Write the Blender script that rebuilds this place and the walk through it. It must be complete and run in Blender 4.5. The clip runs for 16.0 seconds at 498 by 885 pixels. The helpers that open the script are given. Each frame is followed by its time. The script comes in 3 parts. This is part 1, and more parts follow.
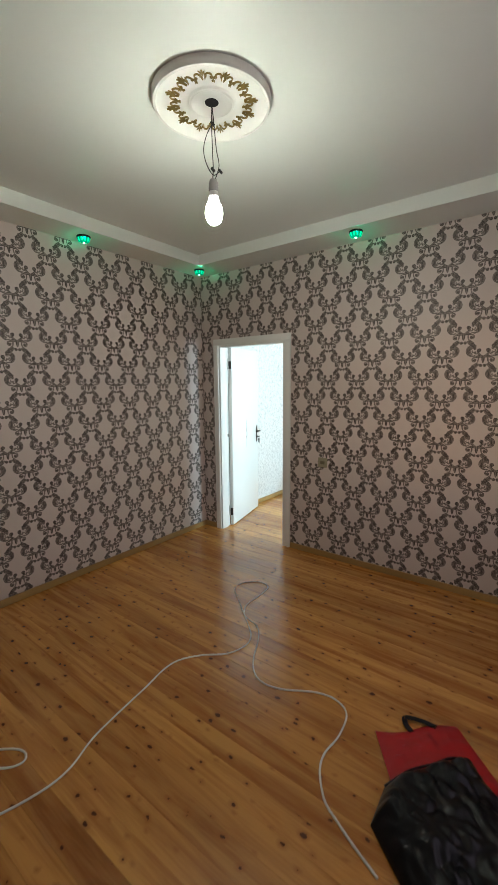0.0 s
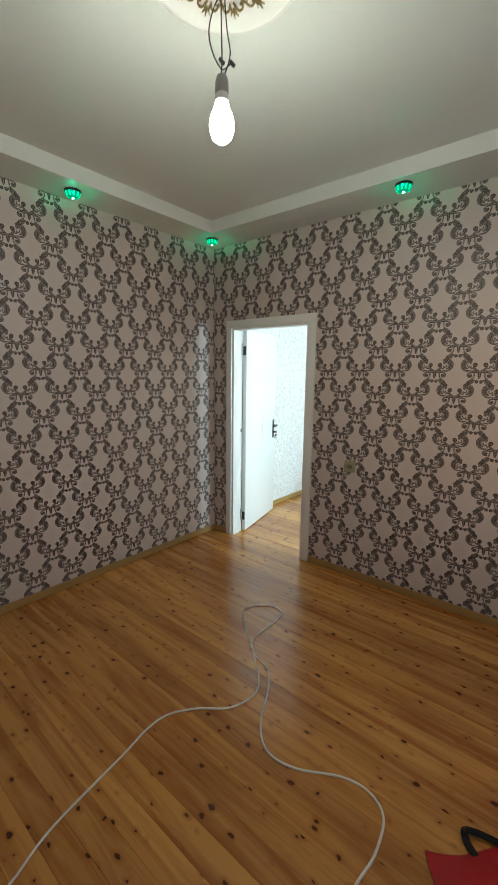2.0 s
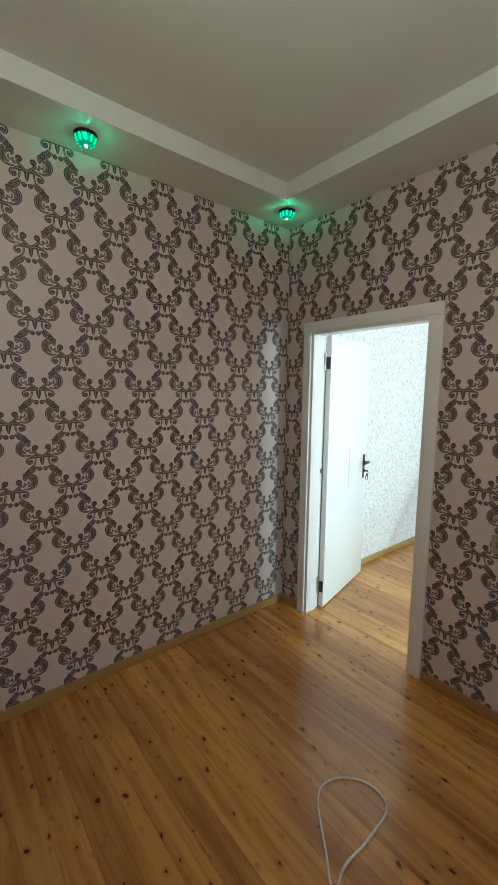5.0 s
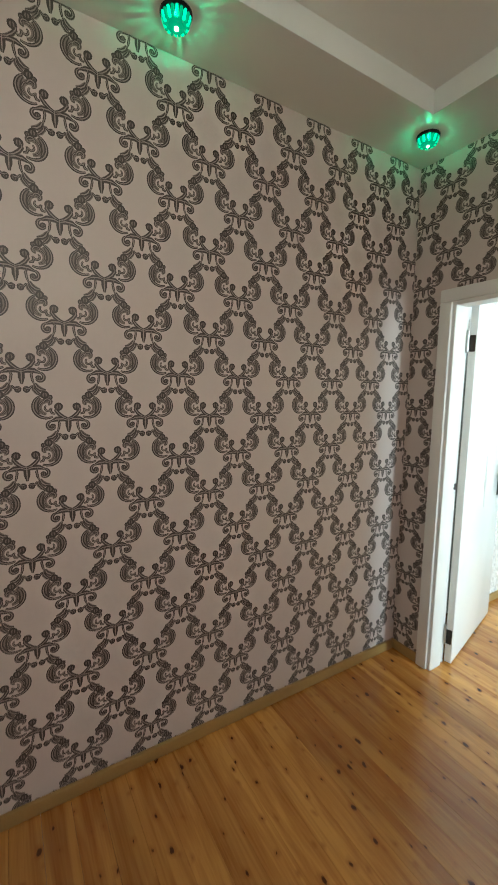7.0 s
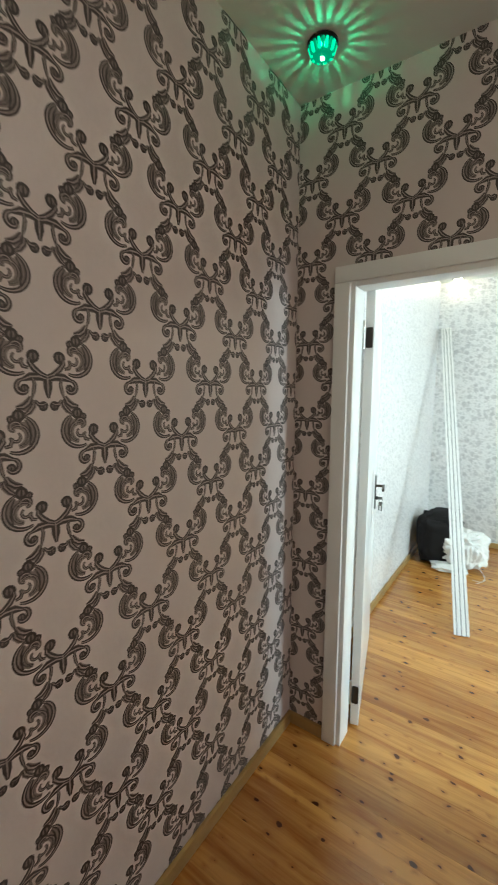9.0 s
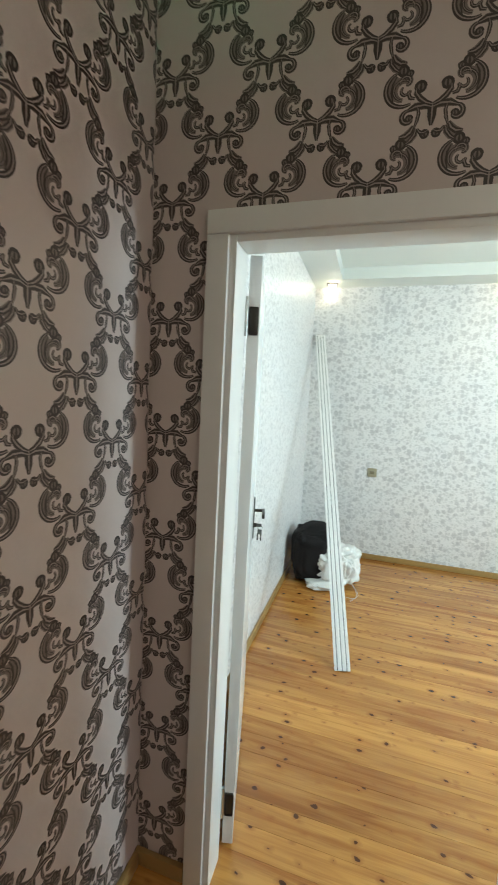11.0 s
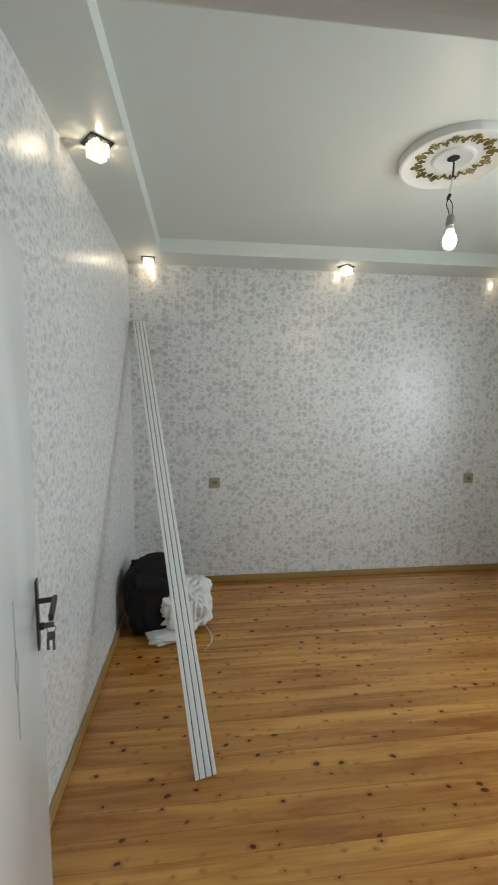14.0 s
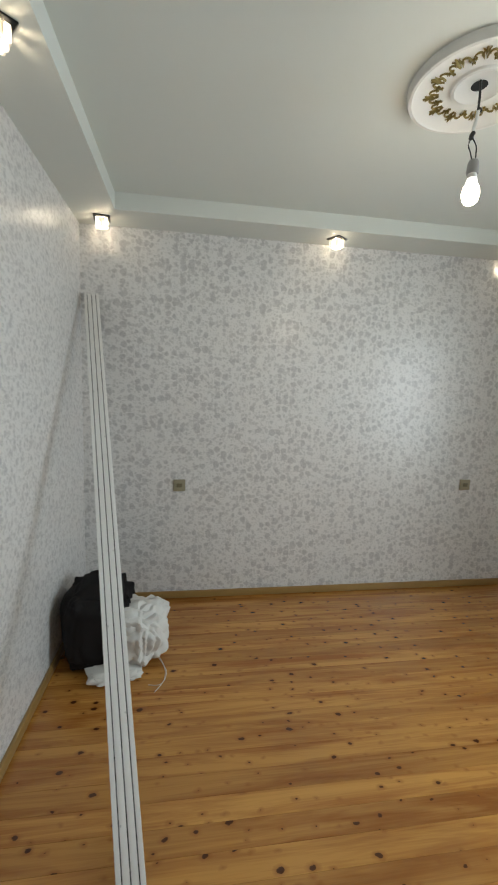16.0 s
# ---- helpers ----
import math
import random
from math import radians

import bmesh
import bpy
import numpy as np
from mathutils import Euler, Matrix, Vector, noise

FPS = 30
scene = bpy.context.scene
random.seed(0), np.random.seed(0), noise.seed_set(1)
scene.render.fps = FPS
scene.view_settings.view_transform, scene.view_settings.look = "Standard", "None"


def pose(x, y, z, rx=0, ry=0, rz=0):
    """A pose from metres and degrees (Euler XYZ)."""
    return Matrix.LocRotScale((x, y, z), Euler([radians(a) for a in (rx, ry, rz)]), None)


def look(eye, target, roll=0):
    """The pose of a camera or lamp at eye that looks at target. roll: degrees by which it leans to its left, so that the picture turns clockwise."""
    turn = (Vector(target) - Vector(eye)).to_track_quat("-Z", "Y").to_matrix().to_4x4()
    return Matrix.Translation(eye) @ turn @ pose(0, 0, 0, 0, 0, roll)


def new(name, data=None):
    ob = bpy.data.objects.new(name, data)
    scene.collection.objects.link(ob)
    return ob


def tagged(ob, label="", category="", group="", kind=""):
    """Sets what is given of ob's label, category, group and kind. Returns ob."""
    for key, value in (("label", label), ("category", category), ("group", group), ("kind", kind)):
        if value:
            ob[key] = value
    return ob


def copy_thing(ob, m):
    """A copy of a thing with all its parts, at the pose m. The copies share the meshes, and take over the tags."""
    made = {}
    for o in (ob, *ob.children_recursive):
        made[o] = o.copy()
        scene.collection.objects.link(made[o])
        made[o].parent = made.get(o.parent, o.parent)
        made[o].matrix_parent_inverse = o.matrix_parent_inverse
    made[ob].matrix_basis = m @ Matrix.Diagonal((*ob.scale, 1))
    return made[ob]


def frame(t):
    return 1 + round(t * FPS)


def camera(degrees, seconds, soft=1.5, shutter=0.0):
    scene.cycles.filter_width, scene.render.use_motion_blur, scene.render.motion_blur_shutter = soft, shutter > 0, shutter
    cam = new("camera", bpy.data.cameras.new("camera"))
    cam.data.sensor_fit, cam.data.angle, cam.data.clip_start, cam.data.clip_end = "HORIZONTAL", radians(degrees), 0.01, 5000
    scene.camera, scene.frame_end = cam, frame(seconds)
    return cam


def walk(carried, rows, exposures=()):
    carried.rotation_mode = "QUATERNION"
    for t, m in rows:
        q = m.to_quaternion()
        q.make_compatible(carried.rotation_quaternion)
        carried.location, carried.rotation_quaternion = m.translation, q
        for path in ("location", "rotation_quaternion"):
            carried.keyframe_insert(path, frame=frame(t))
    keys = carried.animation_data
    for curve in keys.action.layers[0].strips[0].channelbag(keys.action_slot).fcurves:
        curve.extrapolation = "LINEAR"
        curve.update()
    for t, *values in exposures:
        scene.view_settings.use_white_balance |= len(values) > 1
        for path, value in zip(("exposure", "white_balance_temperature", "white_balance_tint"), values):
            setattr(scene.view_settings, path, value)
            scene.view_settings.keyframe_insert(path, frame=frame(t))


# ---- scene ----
cam = camera(63.4, 16.0, shutter=0.4)
PATH = [
    (0, (3.142, -3.296, 1.617), (1.943, -1.721, 1.328), -0.5),
    (0.5, (3.145, -3.153, 1.614), (1.897, -1.61, 1.364), 1.5),
    (1, (3.082, -3.046, 1.62), (1.784, -1.562, 1.285), 1.1),
    (1.5, (2.948, -2.948, 1.622), (1.7, -1.408, 1.358), 0.5),
    (2, (2.833, -2.876, 1.601), (1.576, -1.357, 1.265), 0.7),
    (2.5, (2.732, -2.719, 1.61), (1.361, -1.298, 1.294), 0.1),
    (3, (2.629, -2.57, 1.623), (1.175, -1.226, 1.337), 0.8),
    (3.2, (2.596, -2.511, 1.616), (1.13, -1.184, 1.318), 0.9),
    (5.3, (2.072, -2.057, 1.613), (0.524, -0.815, 1.363), 0.7),
    (5.5, (2.028, -2.027, 1.593), (0.472, -0.8, 1.327), 0.6),
    (6, (1.847, -2.011, 1.592), (0.301, -0.767, 1.342), 0.8),
    (6.5, (1.677, -2.009, 1.574), (0.051, -0.871, 1.324), 0.1),
    (7, (1.518, -1.98, 1.556), (-0.178, -0.95, 1.303), 0.7),
    (7.5, (1.294, -1.834, 1.566), (-0.402, -0.791, 1.379), 0.3),
    (8, (1.127, -1.711, 1.593), (-0.496, -0.56, 1.384), 1.5),
    (8.5, (1.003, -1.633, 1.579), (-0.414, -0.243, 1.334), 1.3),
    (9, (0.856, -1.591, 1.583), (-0.275, 0.04, 1.339), 0.3),
    (9.5, (0.774, -1.495, 1.571), (-0.202, 0.221, 1.256), 1.3),
    (10, (0.724, -1.299, 1.585), (-0.207, 0.455, 1.35), 1.0),
    (10.2, (0.715, -1.23, 1.587), (-0.175, 0.548, 1.37), 1.7),
    (12.3, (0.549, -0.891, 1.567), (0.46, 1.093, 1.33), 0.7),
    (12.5, (0.559, -0.829, 1.567), (0.488, 1.157, 1.335), 0.4),
    (13, (0.629, -0.639, 1.597), (0.637, 1.352, 1.403), 0.9),
    (13.5, (0.638, -0.483, 1.587), (0.672, 1.496, 1.303), 0.9),
    (14, (0.601, -0.341, 1.601), (0.824, 1.637, 1.404), 0.2),
    (14.5, (0.573, -0.23, 1.595), (0.88, 1.73, 1.344), 1.0),
    (15, (0.616, -0.117, 1.596), (0.88, 1.852, 1.359), 1.3),
    (15.5, (0.703, 0.012, 1.616), (0.916, 1.991, 1.419), 1.5),
    (16, (0.761, 0.107, 1.611), (1.055, 2.07, 1.37), 1.8),
]
EXPOSURES = [(0.0, 0.20, 5980, 4), (2.0, 0.17, 5950, 2), (3.0, 0.20, 5900, 1), (5.5, 0.11, 6050, 3), (7.0, 0.45, 6200, 4), (8.0, 1.00, 6250, 4), (9.0, 0.26, 6200, 5), (10.0, 0.26, 6200, 5), (12.4, -0.74, 6350, 9), (13.3, -1.10, 6450, 12), (14.5, -1.12, 6800, 17), (16.0, -1.12, 6800, 17)]
walk(cam, [(t, look(eye, target, roll)) for t, eye, target, roll in PATH], EXPOSURES)

# ---- plan, in metres ----
W = 3.75            # both rooms are this wide
BACK = -4.1         # rear wall of the first room
Y2 = 0.13           # second room begins behind the partition
FAR = 3.16         # far wall of the second room
LEFT2 = 0.0      # left wall of the second room
SOFFIT, CEIL = 2.742, 2.838       # first room
SOFFIT2, CEIL2 = 2.728, 2.832     # second room
WIN = (0.42, 1.34, 0.72, 2.28)        # window of the second room: y, y, z, z
WIN_A = (-2.30, -0.90, 0.85, 2.20)    # window of the first room
REVEAL = 0.30

# ---- world and large lights ----
world = bpy.data.worlds.new("sky")
scene.world = world
world.use_nodes = True
wn = world.node_tree
sky = wn.nodes.new("ShaderNodeTexSky")
sky.sky_type, sky.sun_disc, sky.sun_elevation, sky.sun_rotation = "NISHITA", False, radians(9), radians(138)
wn.links.new(sky.outputs[0], wn.nodes["Background"].inputs[0])
wn.nodes["Background"].inputs[1].default_value = 0.08


def area(name, m, sx, sy, power, colour):
    data = bpy.data.lights.new(name, "AREA")
    data.shape, data.size, data.size_y, data.energy, data.color = "RECTANGLE", sx, sy, power, colour
    ob = new(name, data)
    ob.matrix_world = m
    return ob


def point(name, place, power, colour, radius):
    data = bpy.data.lights.new(name, "POINT")
    data.energy, data.color, data.shadow_soft_size = power, colour, radius
    ob = new(name, data)
    ob.location = place
    return ob


DAY = (0.73, 0.93, 1.0)
area("window_daylight", look((W + REVEAL, sum(WIN[:2]) / 2, sum(WIN[2:]) / 2), (0, sum(WIN[:2]) / 2, 1.2)), WIN[1] - WIN[0], WIN[3] - WIN[2], 142, DAY)
area("window_daylight", look((W + REVEAL, sum(WIN_A[:2]) / 2, sum(WIN_A[2:]) / 2), (0, sum(WIN_A[:2]) / 2, 1.2)), WIN_A[1] - WIN_A[0], WIN_A[3] - WIN_A[2], 8, (1.0, 0.80, 0.93))

# ---- materials ----


def material(name, rough=0.5, metal=0.0, spec=0.5):
    m = bpy.data.materials.new(name)
    m.use_nodes = True
    t = m.node_tree
    b = t.nodes["Principled BSDF"]
    b.inputs["Roughness"].default_value, b.inputs["Metallic"].default_value = rough, metal
    b.inputs["Specular IOR Level"].default_value = spec
    return m, t, b


def node(t, kind, **values):
    n = t.nodes.new(kind)
    for key, value in values.items():
        n.inputs[key.replace("_", " ")].default_value = value
    return n


def ramp(t, source, stops):
    r = t.nodes.new("ShaderNodeValToRGB")
    e = r.color_ramp.elements
    while len(e) < len(stops):
        e.new(0.5)
    for k, (at, c) in zip(e, stops):
        k.position, k.color = at, (c, c, c, 1) if isinstance(c, (int, float)) else (*c, 1)
    t.links.new(source, r.inputs[0])
    return r.outputs[0]


def place_of(t, scale=(1, 1, 1), shift=None):
    g = t.nodes.new("ShaderNodeNewGeometry")
    m = node(t, "ShaderNodeMapping", Scale=scale)
    t.links.new(g.outputs["Position"], m.inputs["Vector"])
    if shift is not None:
        t.links.new(shift, m.inputs["Location"])
    return m.outputs[0]


def noise_of(t, vector, scale, detail=3.0, rough=0.55, distort=0.0):
    n = node(t, "ShaderNodeTexNoise", Scale=scale, Detail=detail, Roughness=rough, Distortion=distort)
    t.links.new(vector, n.inputs["Vector"])
    return n.outputs["Fac"]


def mixed(t, fac, a, b, blend="MIX"):
    m = t.nodes.new("ShaderNodeMix")
    m.data_type, m.blend_type = "RGBA", blend
    for socket, v in ((m.inputs[0], fac), (m.inputs[6], a), (m.inputs[7], b)):
        if isinstance(v, (int, float)):
            socket.default_value = v
        elif isinstance(v, tuple):
            socket.default_value = (*v, 1)
        else:
            t.links.new(v, socket)
    return m.outputs[2]


def sums(t, op, a, b=None):
    m = t.nodes.new("ShaderNodeMath")
    m.operation = op
    for socket, v in zip(m.inputs, (a, b)):
        if isinstance(v, (int, float)):
            socket.default_value = v
        elif v is not None:
            t.links.new(v, socket)
    return m.outputs[0]


def bump(t, b, height, strength, distance):
    n = node(t, "ShaderNodeBump", Strength=strength, Distance=distance)
    t.links.new(height, n.inputs["Height"])
    t.links.new(n.outputs[0], b.inputs["Normal"])


def plain(name, colour, rough=0.5, metal=0.0, vary=0.08, scale=14.0, relief=0.1, spec=0.5):
    m, t, b = material(name, rough, metal, spec)
    p = place_of(t)
    broad, fine = noise_of(t, p, scale * 0.15), noise_of(t, p, scale * 6)
    fac = sums(t, "MULTIPLY_ADD", broad, 0.65)
    t.links.new(sums(t, "MULTIPLY", fine, 0.35), fac.node.inputs[2])
    dark, light = tuple(c * (1 - vary) for c in colour), tuple(min(1, c * (1 + vary)) for c in colour)
    t.links.new(mixed(t, fac, dark, light), b.inputs["Base Color"])
    if relief:
        bump(t, b, fine, relief, 0.002)
    return m


def glow(name, colour, strength, base=(0.8, 0.8, 0.8)):
    m, t, b = material(name, 0.25)
    b.inputs["Base Color"].default_value = (*base, 1)
    b.inputs["Emission Color"].default_value, b.inputs["Emission Strength"].default_value = (*colour, 1), strength
    return m


def pine(name, tone=1.0, rough=0.24):
    """Lacquered knotty pine; the grain runs along x, each board is shifted by its own chance."""
    m, t, b = material(name, rough, 0.0, 0.5)
    info = t.nodes.new("ShaderNodeObjectInfo")
    chance = info.outputs["Random"]
    far_shift = node(t, "ShaderNodeCombineXYZ")
    t.links.new(sums(t, "MULTIPLY", chance, 37.0), far_shift.inputs[0])
    t.links.new(sums(t, "MULTIPLY", chance, 91.0), far_shift.inputs[2])
    p = place_of(t, (1, 1, 1), far_shift.outputs[0])
    long = place_of(t, (0.35, 4.2, 1), far_shift.outputs[0])
    # knots: sparse cells, longer along the grain
    wob = node(t, "ShaderNodeTexNoise", Scale=26.0, Detail=3.0)
    t.links.new(p, wob.inputs["Vector"])
    warp = t.nodes.new("ShaderNodeVectorMath")
    warp.operation = "MULTIPLY_ADD"
    t.links.new(wob.outputs["Color"], warp.inputs[0])
    warp.inputs[1].default_value = (0.032, 0.024, 0)
    t.links.new(p, warp.inputs[2])
    knot_map = node(t, "ShaderNodeMapping", Scale=(8.4, 13.0, 0.0))
    t.links.new(warp.outputs[0], knot_map.inputs["Vector"])
    cell = node(t, "ShaderNodeTexVoronoi", Scale=1.0, Randomness=1.0)
    cell.voronoi_dimensions = "2D"
    t.links.new(knot_map.outputs[0], cell.inputs["Vector"])
    keep = t.nodes.new("ShaderNodeSeparateColor")
    t.links.new(cell.outputs["Color"], keep.inputs[0])
    size = sums(t, "MULTIPLY", sums(t, "POWER", keep.outputs[0], 2.2), 0.122)
    rel = sums(t, "SUBTRACT", cell.outputs["Distance"], size)
    core = ramp(t, sums(t, "MULTIPLY_ADD", rel, 13.0), [(0.0, 1.0), (0.42, 0.85), (0.56, 0.0)])
    core.node.inputs[0].links[0].from_node.inputs[2].default_value = 0.5
    halo = ramp(t, rel, [(0.0, 0.6), (0.16, 0.0)])
    # grain
    rings = noise_of(t, long, 3.2, 4.0, 0.6, 0.6)
    fine = noise_of(t, place_of(t, (2, 90, 1), far_shift.outputs[0]), 1.6, 3.0)
    g = sums(t, "MULTIPLY_ADD", rings, 0.84)
    t.links.new(sums(t, "MULTIPLY", fine, 0.16), g.node.inputs[2])
    light = (0.60 * tone, 0.292 * tone, 0.070 * tone)
    dark = (0.34 * tone, 0.120 * tone, 0.022 * tone)
    col = mixed(t, ramp(t, g, [(0.36, 1.0), (0.60, 0.0)]), light, dark)
    # dark resin streaks along the grain
    streak = ramp(t, noise_of(t, place_of(t, (0.55, 26, 1), far_shift.outputs[0]), 1.0, 2.0, 0.5, 0.3), [(0.64, 0.0), (0.84, 0.55)])
    col = mixed(t, streak, col, (0.20 * tone, 0.058 * tone, 0.011 * tone))
    boards = mixed(t, ramp(t, chance, [(0.0, 0.0), (1.0, 1.0)]), (0.80, 0.75, 0.70), (1.10, 1.10, 1.08))
    col = mixed(t, 1.0, col, boards, "MULTIPLY")
    col = mixed(t, halo, col, (0.30 * tone, 0.10 * tone, 0.02))
    col = mixed(t, core, col, (0.070, 0.019, 0.004))
    t.links.new(col, b.inputs["Base Color"])
    t.links.new(ramp(t, noise_of(t, p, 2.2), [(0.3, rough * 0.94), (0.7, rough * 1.08)]), b.inputs["Roughness"])
    b.inputs["Coat Weight"].default_value, b.inputs["Coat Roughness"].default_value = 0.2, 0.18
    bump(t, b, g, 0.05, 0.001)
    return m


def floral(name):
    """White wallpaper with small grey flowers and leaves."""
    m, t, b = material(name, 0.33, 0.0, 0.85)
    p = place_of(t)
    wob = node(t, "ShaderNodeTexNoise", Scale=30.0, Detail=2.0)
    t.links.new(p, wob.inputs["Vector"])
    warp = t.nodes.new("ShaderNodeVectorMath")
    warp.operation = "MULTIPLY_ADD"
    t.links.new(wob.outputs["Color"], warp.inputs[0])
    warp.inputs[1].default_value = (0.03, 0.03, 0.03)
    t.links.new(p, warp.inputs[2])

    def petals(scale, size, edge, seed):
        mm = node(t, "ShaderNodeMapping", Location=(seed, seed * 0.7, seed * 1.3))
        t.links.new(warp.outputs[0], mm.inputs["Vector"])
        v = node(t, "ShaderNodeTexVoronoi", Scale=scale, Randomness=0.85)
        t.links.new(mm.outputs[0], v.inputs["Vector"])
        s = t.nodes.new("ShaderNodeSeparateColor")
        t.links.new(v.outputs["Color"], s.inputs[0])
        d = sums(t, "SUBTRACT", v.outputs["Distance"], sums(t, "MULTIPLY", s.outputs[0], size))
        return ramp(t, d, [(0.0, 1.0), (edge, 0.0)])
    big, small, dots = petals(19.0, 0.46, 0.12, 0.0), petals(38.0, 0.56, 0.14, 3.1), petals(80.0, 0.5, 0.16, 7.7)
    veins = noise_of(t, p, 120.0, 2.0)
    veil = ramp(t, veins, [(0.35, 0.45), (0.62, 1.0)])
    paper = mixed(t, noise_of(t, p, 1.3), (0.72, 0.71, 0.70), (0.78, 0.775, 0.765))
    col = mixed(t, sums(t, "MULTIPLY", dots, 0.45), paper, (0.50, 0.49, 0.485))
    col = mixed(t, sums(t, "MULTIPLY", small, sums(t, "MULTIPLY", veil, 0.75)), col, (0.49, 0.48, 0.475))
    col = mixed(t, sums(t, "MULTIPLY", big, sums(t, "MULTIPLY", veil, 0.85)), col, (0.45, 0.44, 0.445))
    t.links.new(col, b.inputs["Base Color"])
    bump(t, b, sums(t, "ADD", big, noise_of(t, p, 300.0)), 0.12, 0.001)
    return m


PAPER = plain("beige_wallpaper", (0.60, 0.515, 0.48), 0.5, 0, 0.06, 10, 0.12, 0.35)
INK = plain("brown_ornament_print", (0.058, 0.045, 0.039), 0.42, 0, 0.2, 60, 0.3, 0.45)
INK_MID = plain("shaded_ornament_print", (0.21, 0.168, 0.150), 0.42, 0, 0.25, 60, 0.3, 0.45)
INK_LIGHT = plain("taupe_ornament_print", (0.33, 0.27, 0.245), 0.4, 0, 0.2, 60, 0.3, 0.45)
FLORAL = floral("floral_wallpaper")
FLOORING = pine("knotty_pine", 0.96)
BASE = plain("varnished_baseboard", (0.34, 0.205, 0.07), 0.35, 0, 0.2, 20, 0.15)
CEILING = plain("ceiling_paint", (0.72, 0.745, 0.70), 0.45, 0, 0.02, 4, 0.05, 0.4)
GLOSS = plain("white_gloss_paint", (0.76, 0.76, 0.73), 0.3, 0, 0.03, 8, 0.12)
DOORPAINT = plain("white_door_paint", (0.80, 0.81, 0.80), 0.17, 0, 0.02, 8, 0.1)
SCREED = plain("subfloor", (0.18, 0.15, 0.12), 0.8)
BLACK = plain("black_metal", (0.018, 0.018, 0.018), 0.28, 0.6, 0.1, 30, 0.0)
BRONZE = plain("dark_bronze", (0.07, 0.062, 0.055), 0.35, 0.8, 0.2, 60, 0.05)
STEEL = plain("brushed_steel", (0.55, 0.55, 0.53), 0.3, 1.0, 0.1, 60, 0.05)
KEYMETAL = plain("worn_key_steel", (0.16, 0.16, 0.155), 0.4, 0.7, 0.2, 60, 0.0)
RUBBER = plain("black_insulation", (0.02, 0.02, 0.02), 0.45, 0, 0.2, 60, 0.0)
PLASTER = plain("plaster_white", (0.80, 0.79, 0.75), 0.45, 0, 0.02, 20, 0.06)
GOLD = plain("aged_gold_paint", (0.27, 0.20, 0.06), 0.45, 0.35, 0.5, 60, 0.2)
CABLE = plain("white_cable_sheath", (0.74, 0.71, 0.64), 0.4, 0, 0.06, 40, 0.0)
IVORY = plain("ivory_plastic", (0.31, 0.28, 0.19), 0.35, 0, 0.05, 40, 0.0)
IVORY_DARK = plain("dark_ivory_plastic", (0.17, 0.15, 0.09), 0.4, 0, 0.05, 40, 0.0)
PVC = plain("white_pvc", (0.84, 0.83, 0.81), 0.35, 0, 0.04, 30, 0.04)
# near-black colour stands in for the shade inside holes and slots
SLOT_SHADE = plain("painted_slot_shade", (0.012, 0.012, 0.013), 0.7, 0, 0.1, 40, 0.0)
TAPE = plain("white_tape", (0.75, 0.75, 0.72), 0.5, 0, 0.1, 60, 0.1)
RED = plain("red_plastic_film", (0.36, 0.008, 0.012), 0.3, 0, 0.15, 30, 0.2)
BINBAG = plain("black_plastic_film", (0.004, 0.004, 0.005), 0.30, 0, 0.2, 30, 0.5, 0.25)
BLACKCLOTH = plain("black_cloth", (0.014, 0.012, 0.012), 0.85, 0, 0.3, 60, 0.3, 0.2)
WHITECLOTH = plain("white_sheer_cloth", (0.70, 0.69, 0.66), 0.6, 0, 0.08, 30, 0.2, 0.3)
SOCKET = plain("grey_lampholder", (0.32, 0.31, 0.30), 0.5)
BULB_ON = glow("lit_bulb", (0.98, 0.95, 0.78), 345.0)
BULB_NECK = glow("lit_bulb_neck", (1.0, 0.95, 0.85), 7.0)
BULB_DIM = glow("lit_small_bulb", (1.0, 0.92, 0.70), 280.0)
COLLAR = plain("white_bulb_collar", (0.75, 0.74, 0.70), 0.4)
# the crystals emit by themselves, in place of lamp light passing through glass
GREEN = glow("green_crystal", (0.01, 0.62, 0.28), 1.4, (0.03, 0.35, 0.18))
GREEN_DEEP = glow("deep_green_crystal", (0.0, 0.40, 0.18), 0.6, (0.01, 0.15, 0.08))
GREEN_CORE = glow("green_led", (0.45, 1.0, 0.75), 9.0)
CRYSTAL = glow("warm_crystal", (1.0, 0.90, 0.66), 9.0, (0.5, 0.48, 0.4))
# weaker glow, set between brighter crystals to imitate sparkle
CRYSTAL_DIM = glow("faint_glow_crystal", (1.0, 0.86, 0.58), 2.2, (0.4, 0.38, 0.3))
CRYSTAL_CORE = glow("warm_led", (1.0, 0.93, 0.75), 14.0)

# ---- mesh helpers ----


def box(bm, x0, y0, z0, x1, y1, z1, bevel=0.0):
    made = bmesh.ops.create_cube(bm, size=1.0)["verts"]
    for v in made:
        v.co = Vector(((x0 + x1) / 2 + v.co.x * (x1 - x0), (y0 + y1) / 2 + v.co.y * (y1 - y0), (z0 + z1) / 2 + v.co.z * (z1 - z0)))
    if bevel:
        edges = list({e for v in made for e in v.link_edges})
        bmesh.ops.bevel(bm, geom=edges, offset=bevel, segments=2, affect="EDGES", profile=0.6)
    return bm


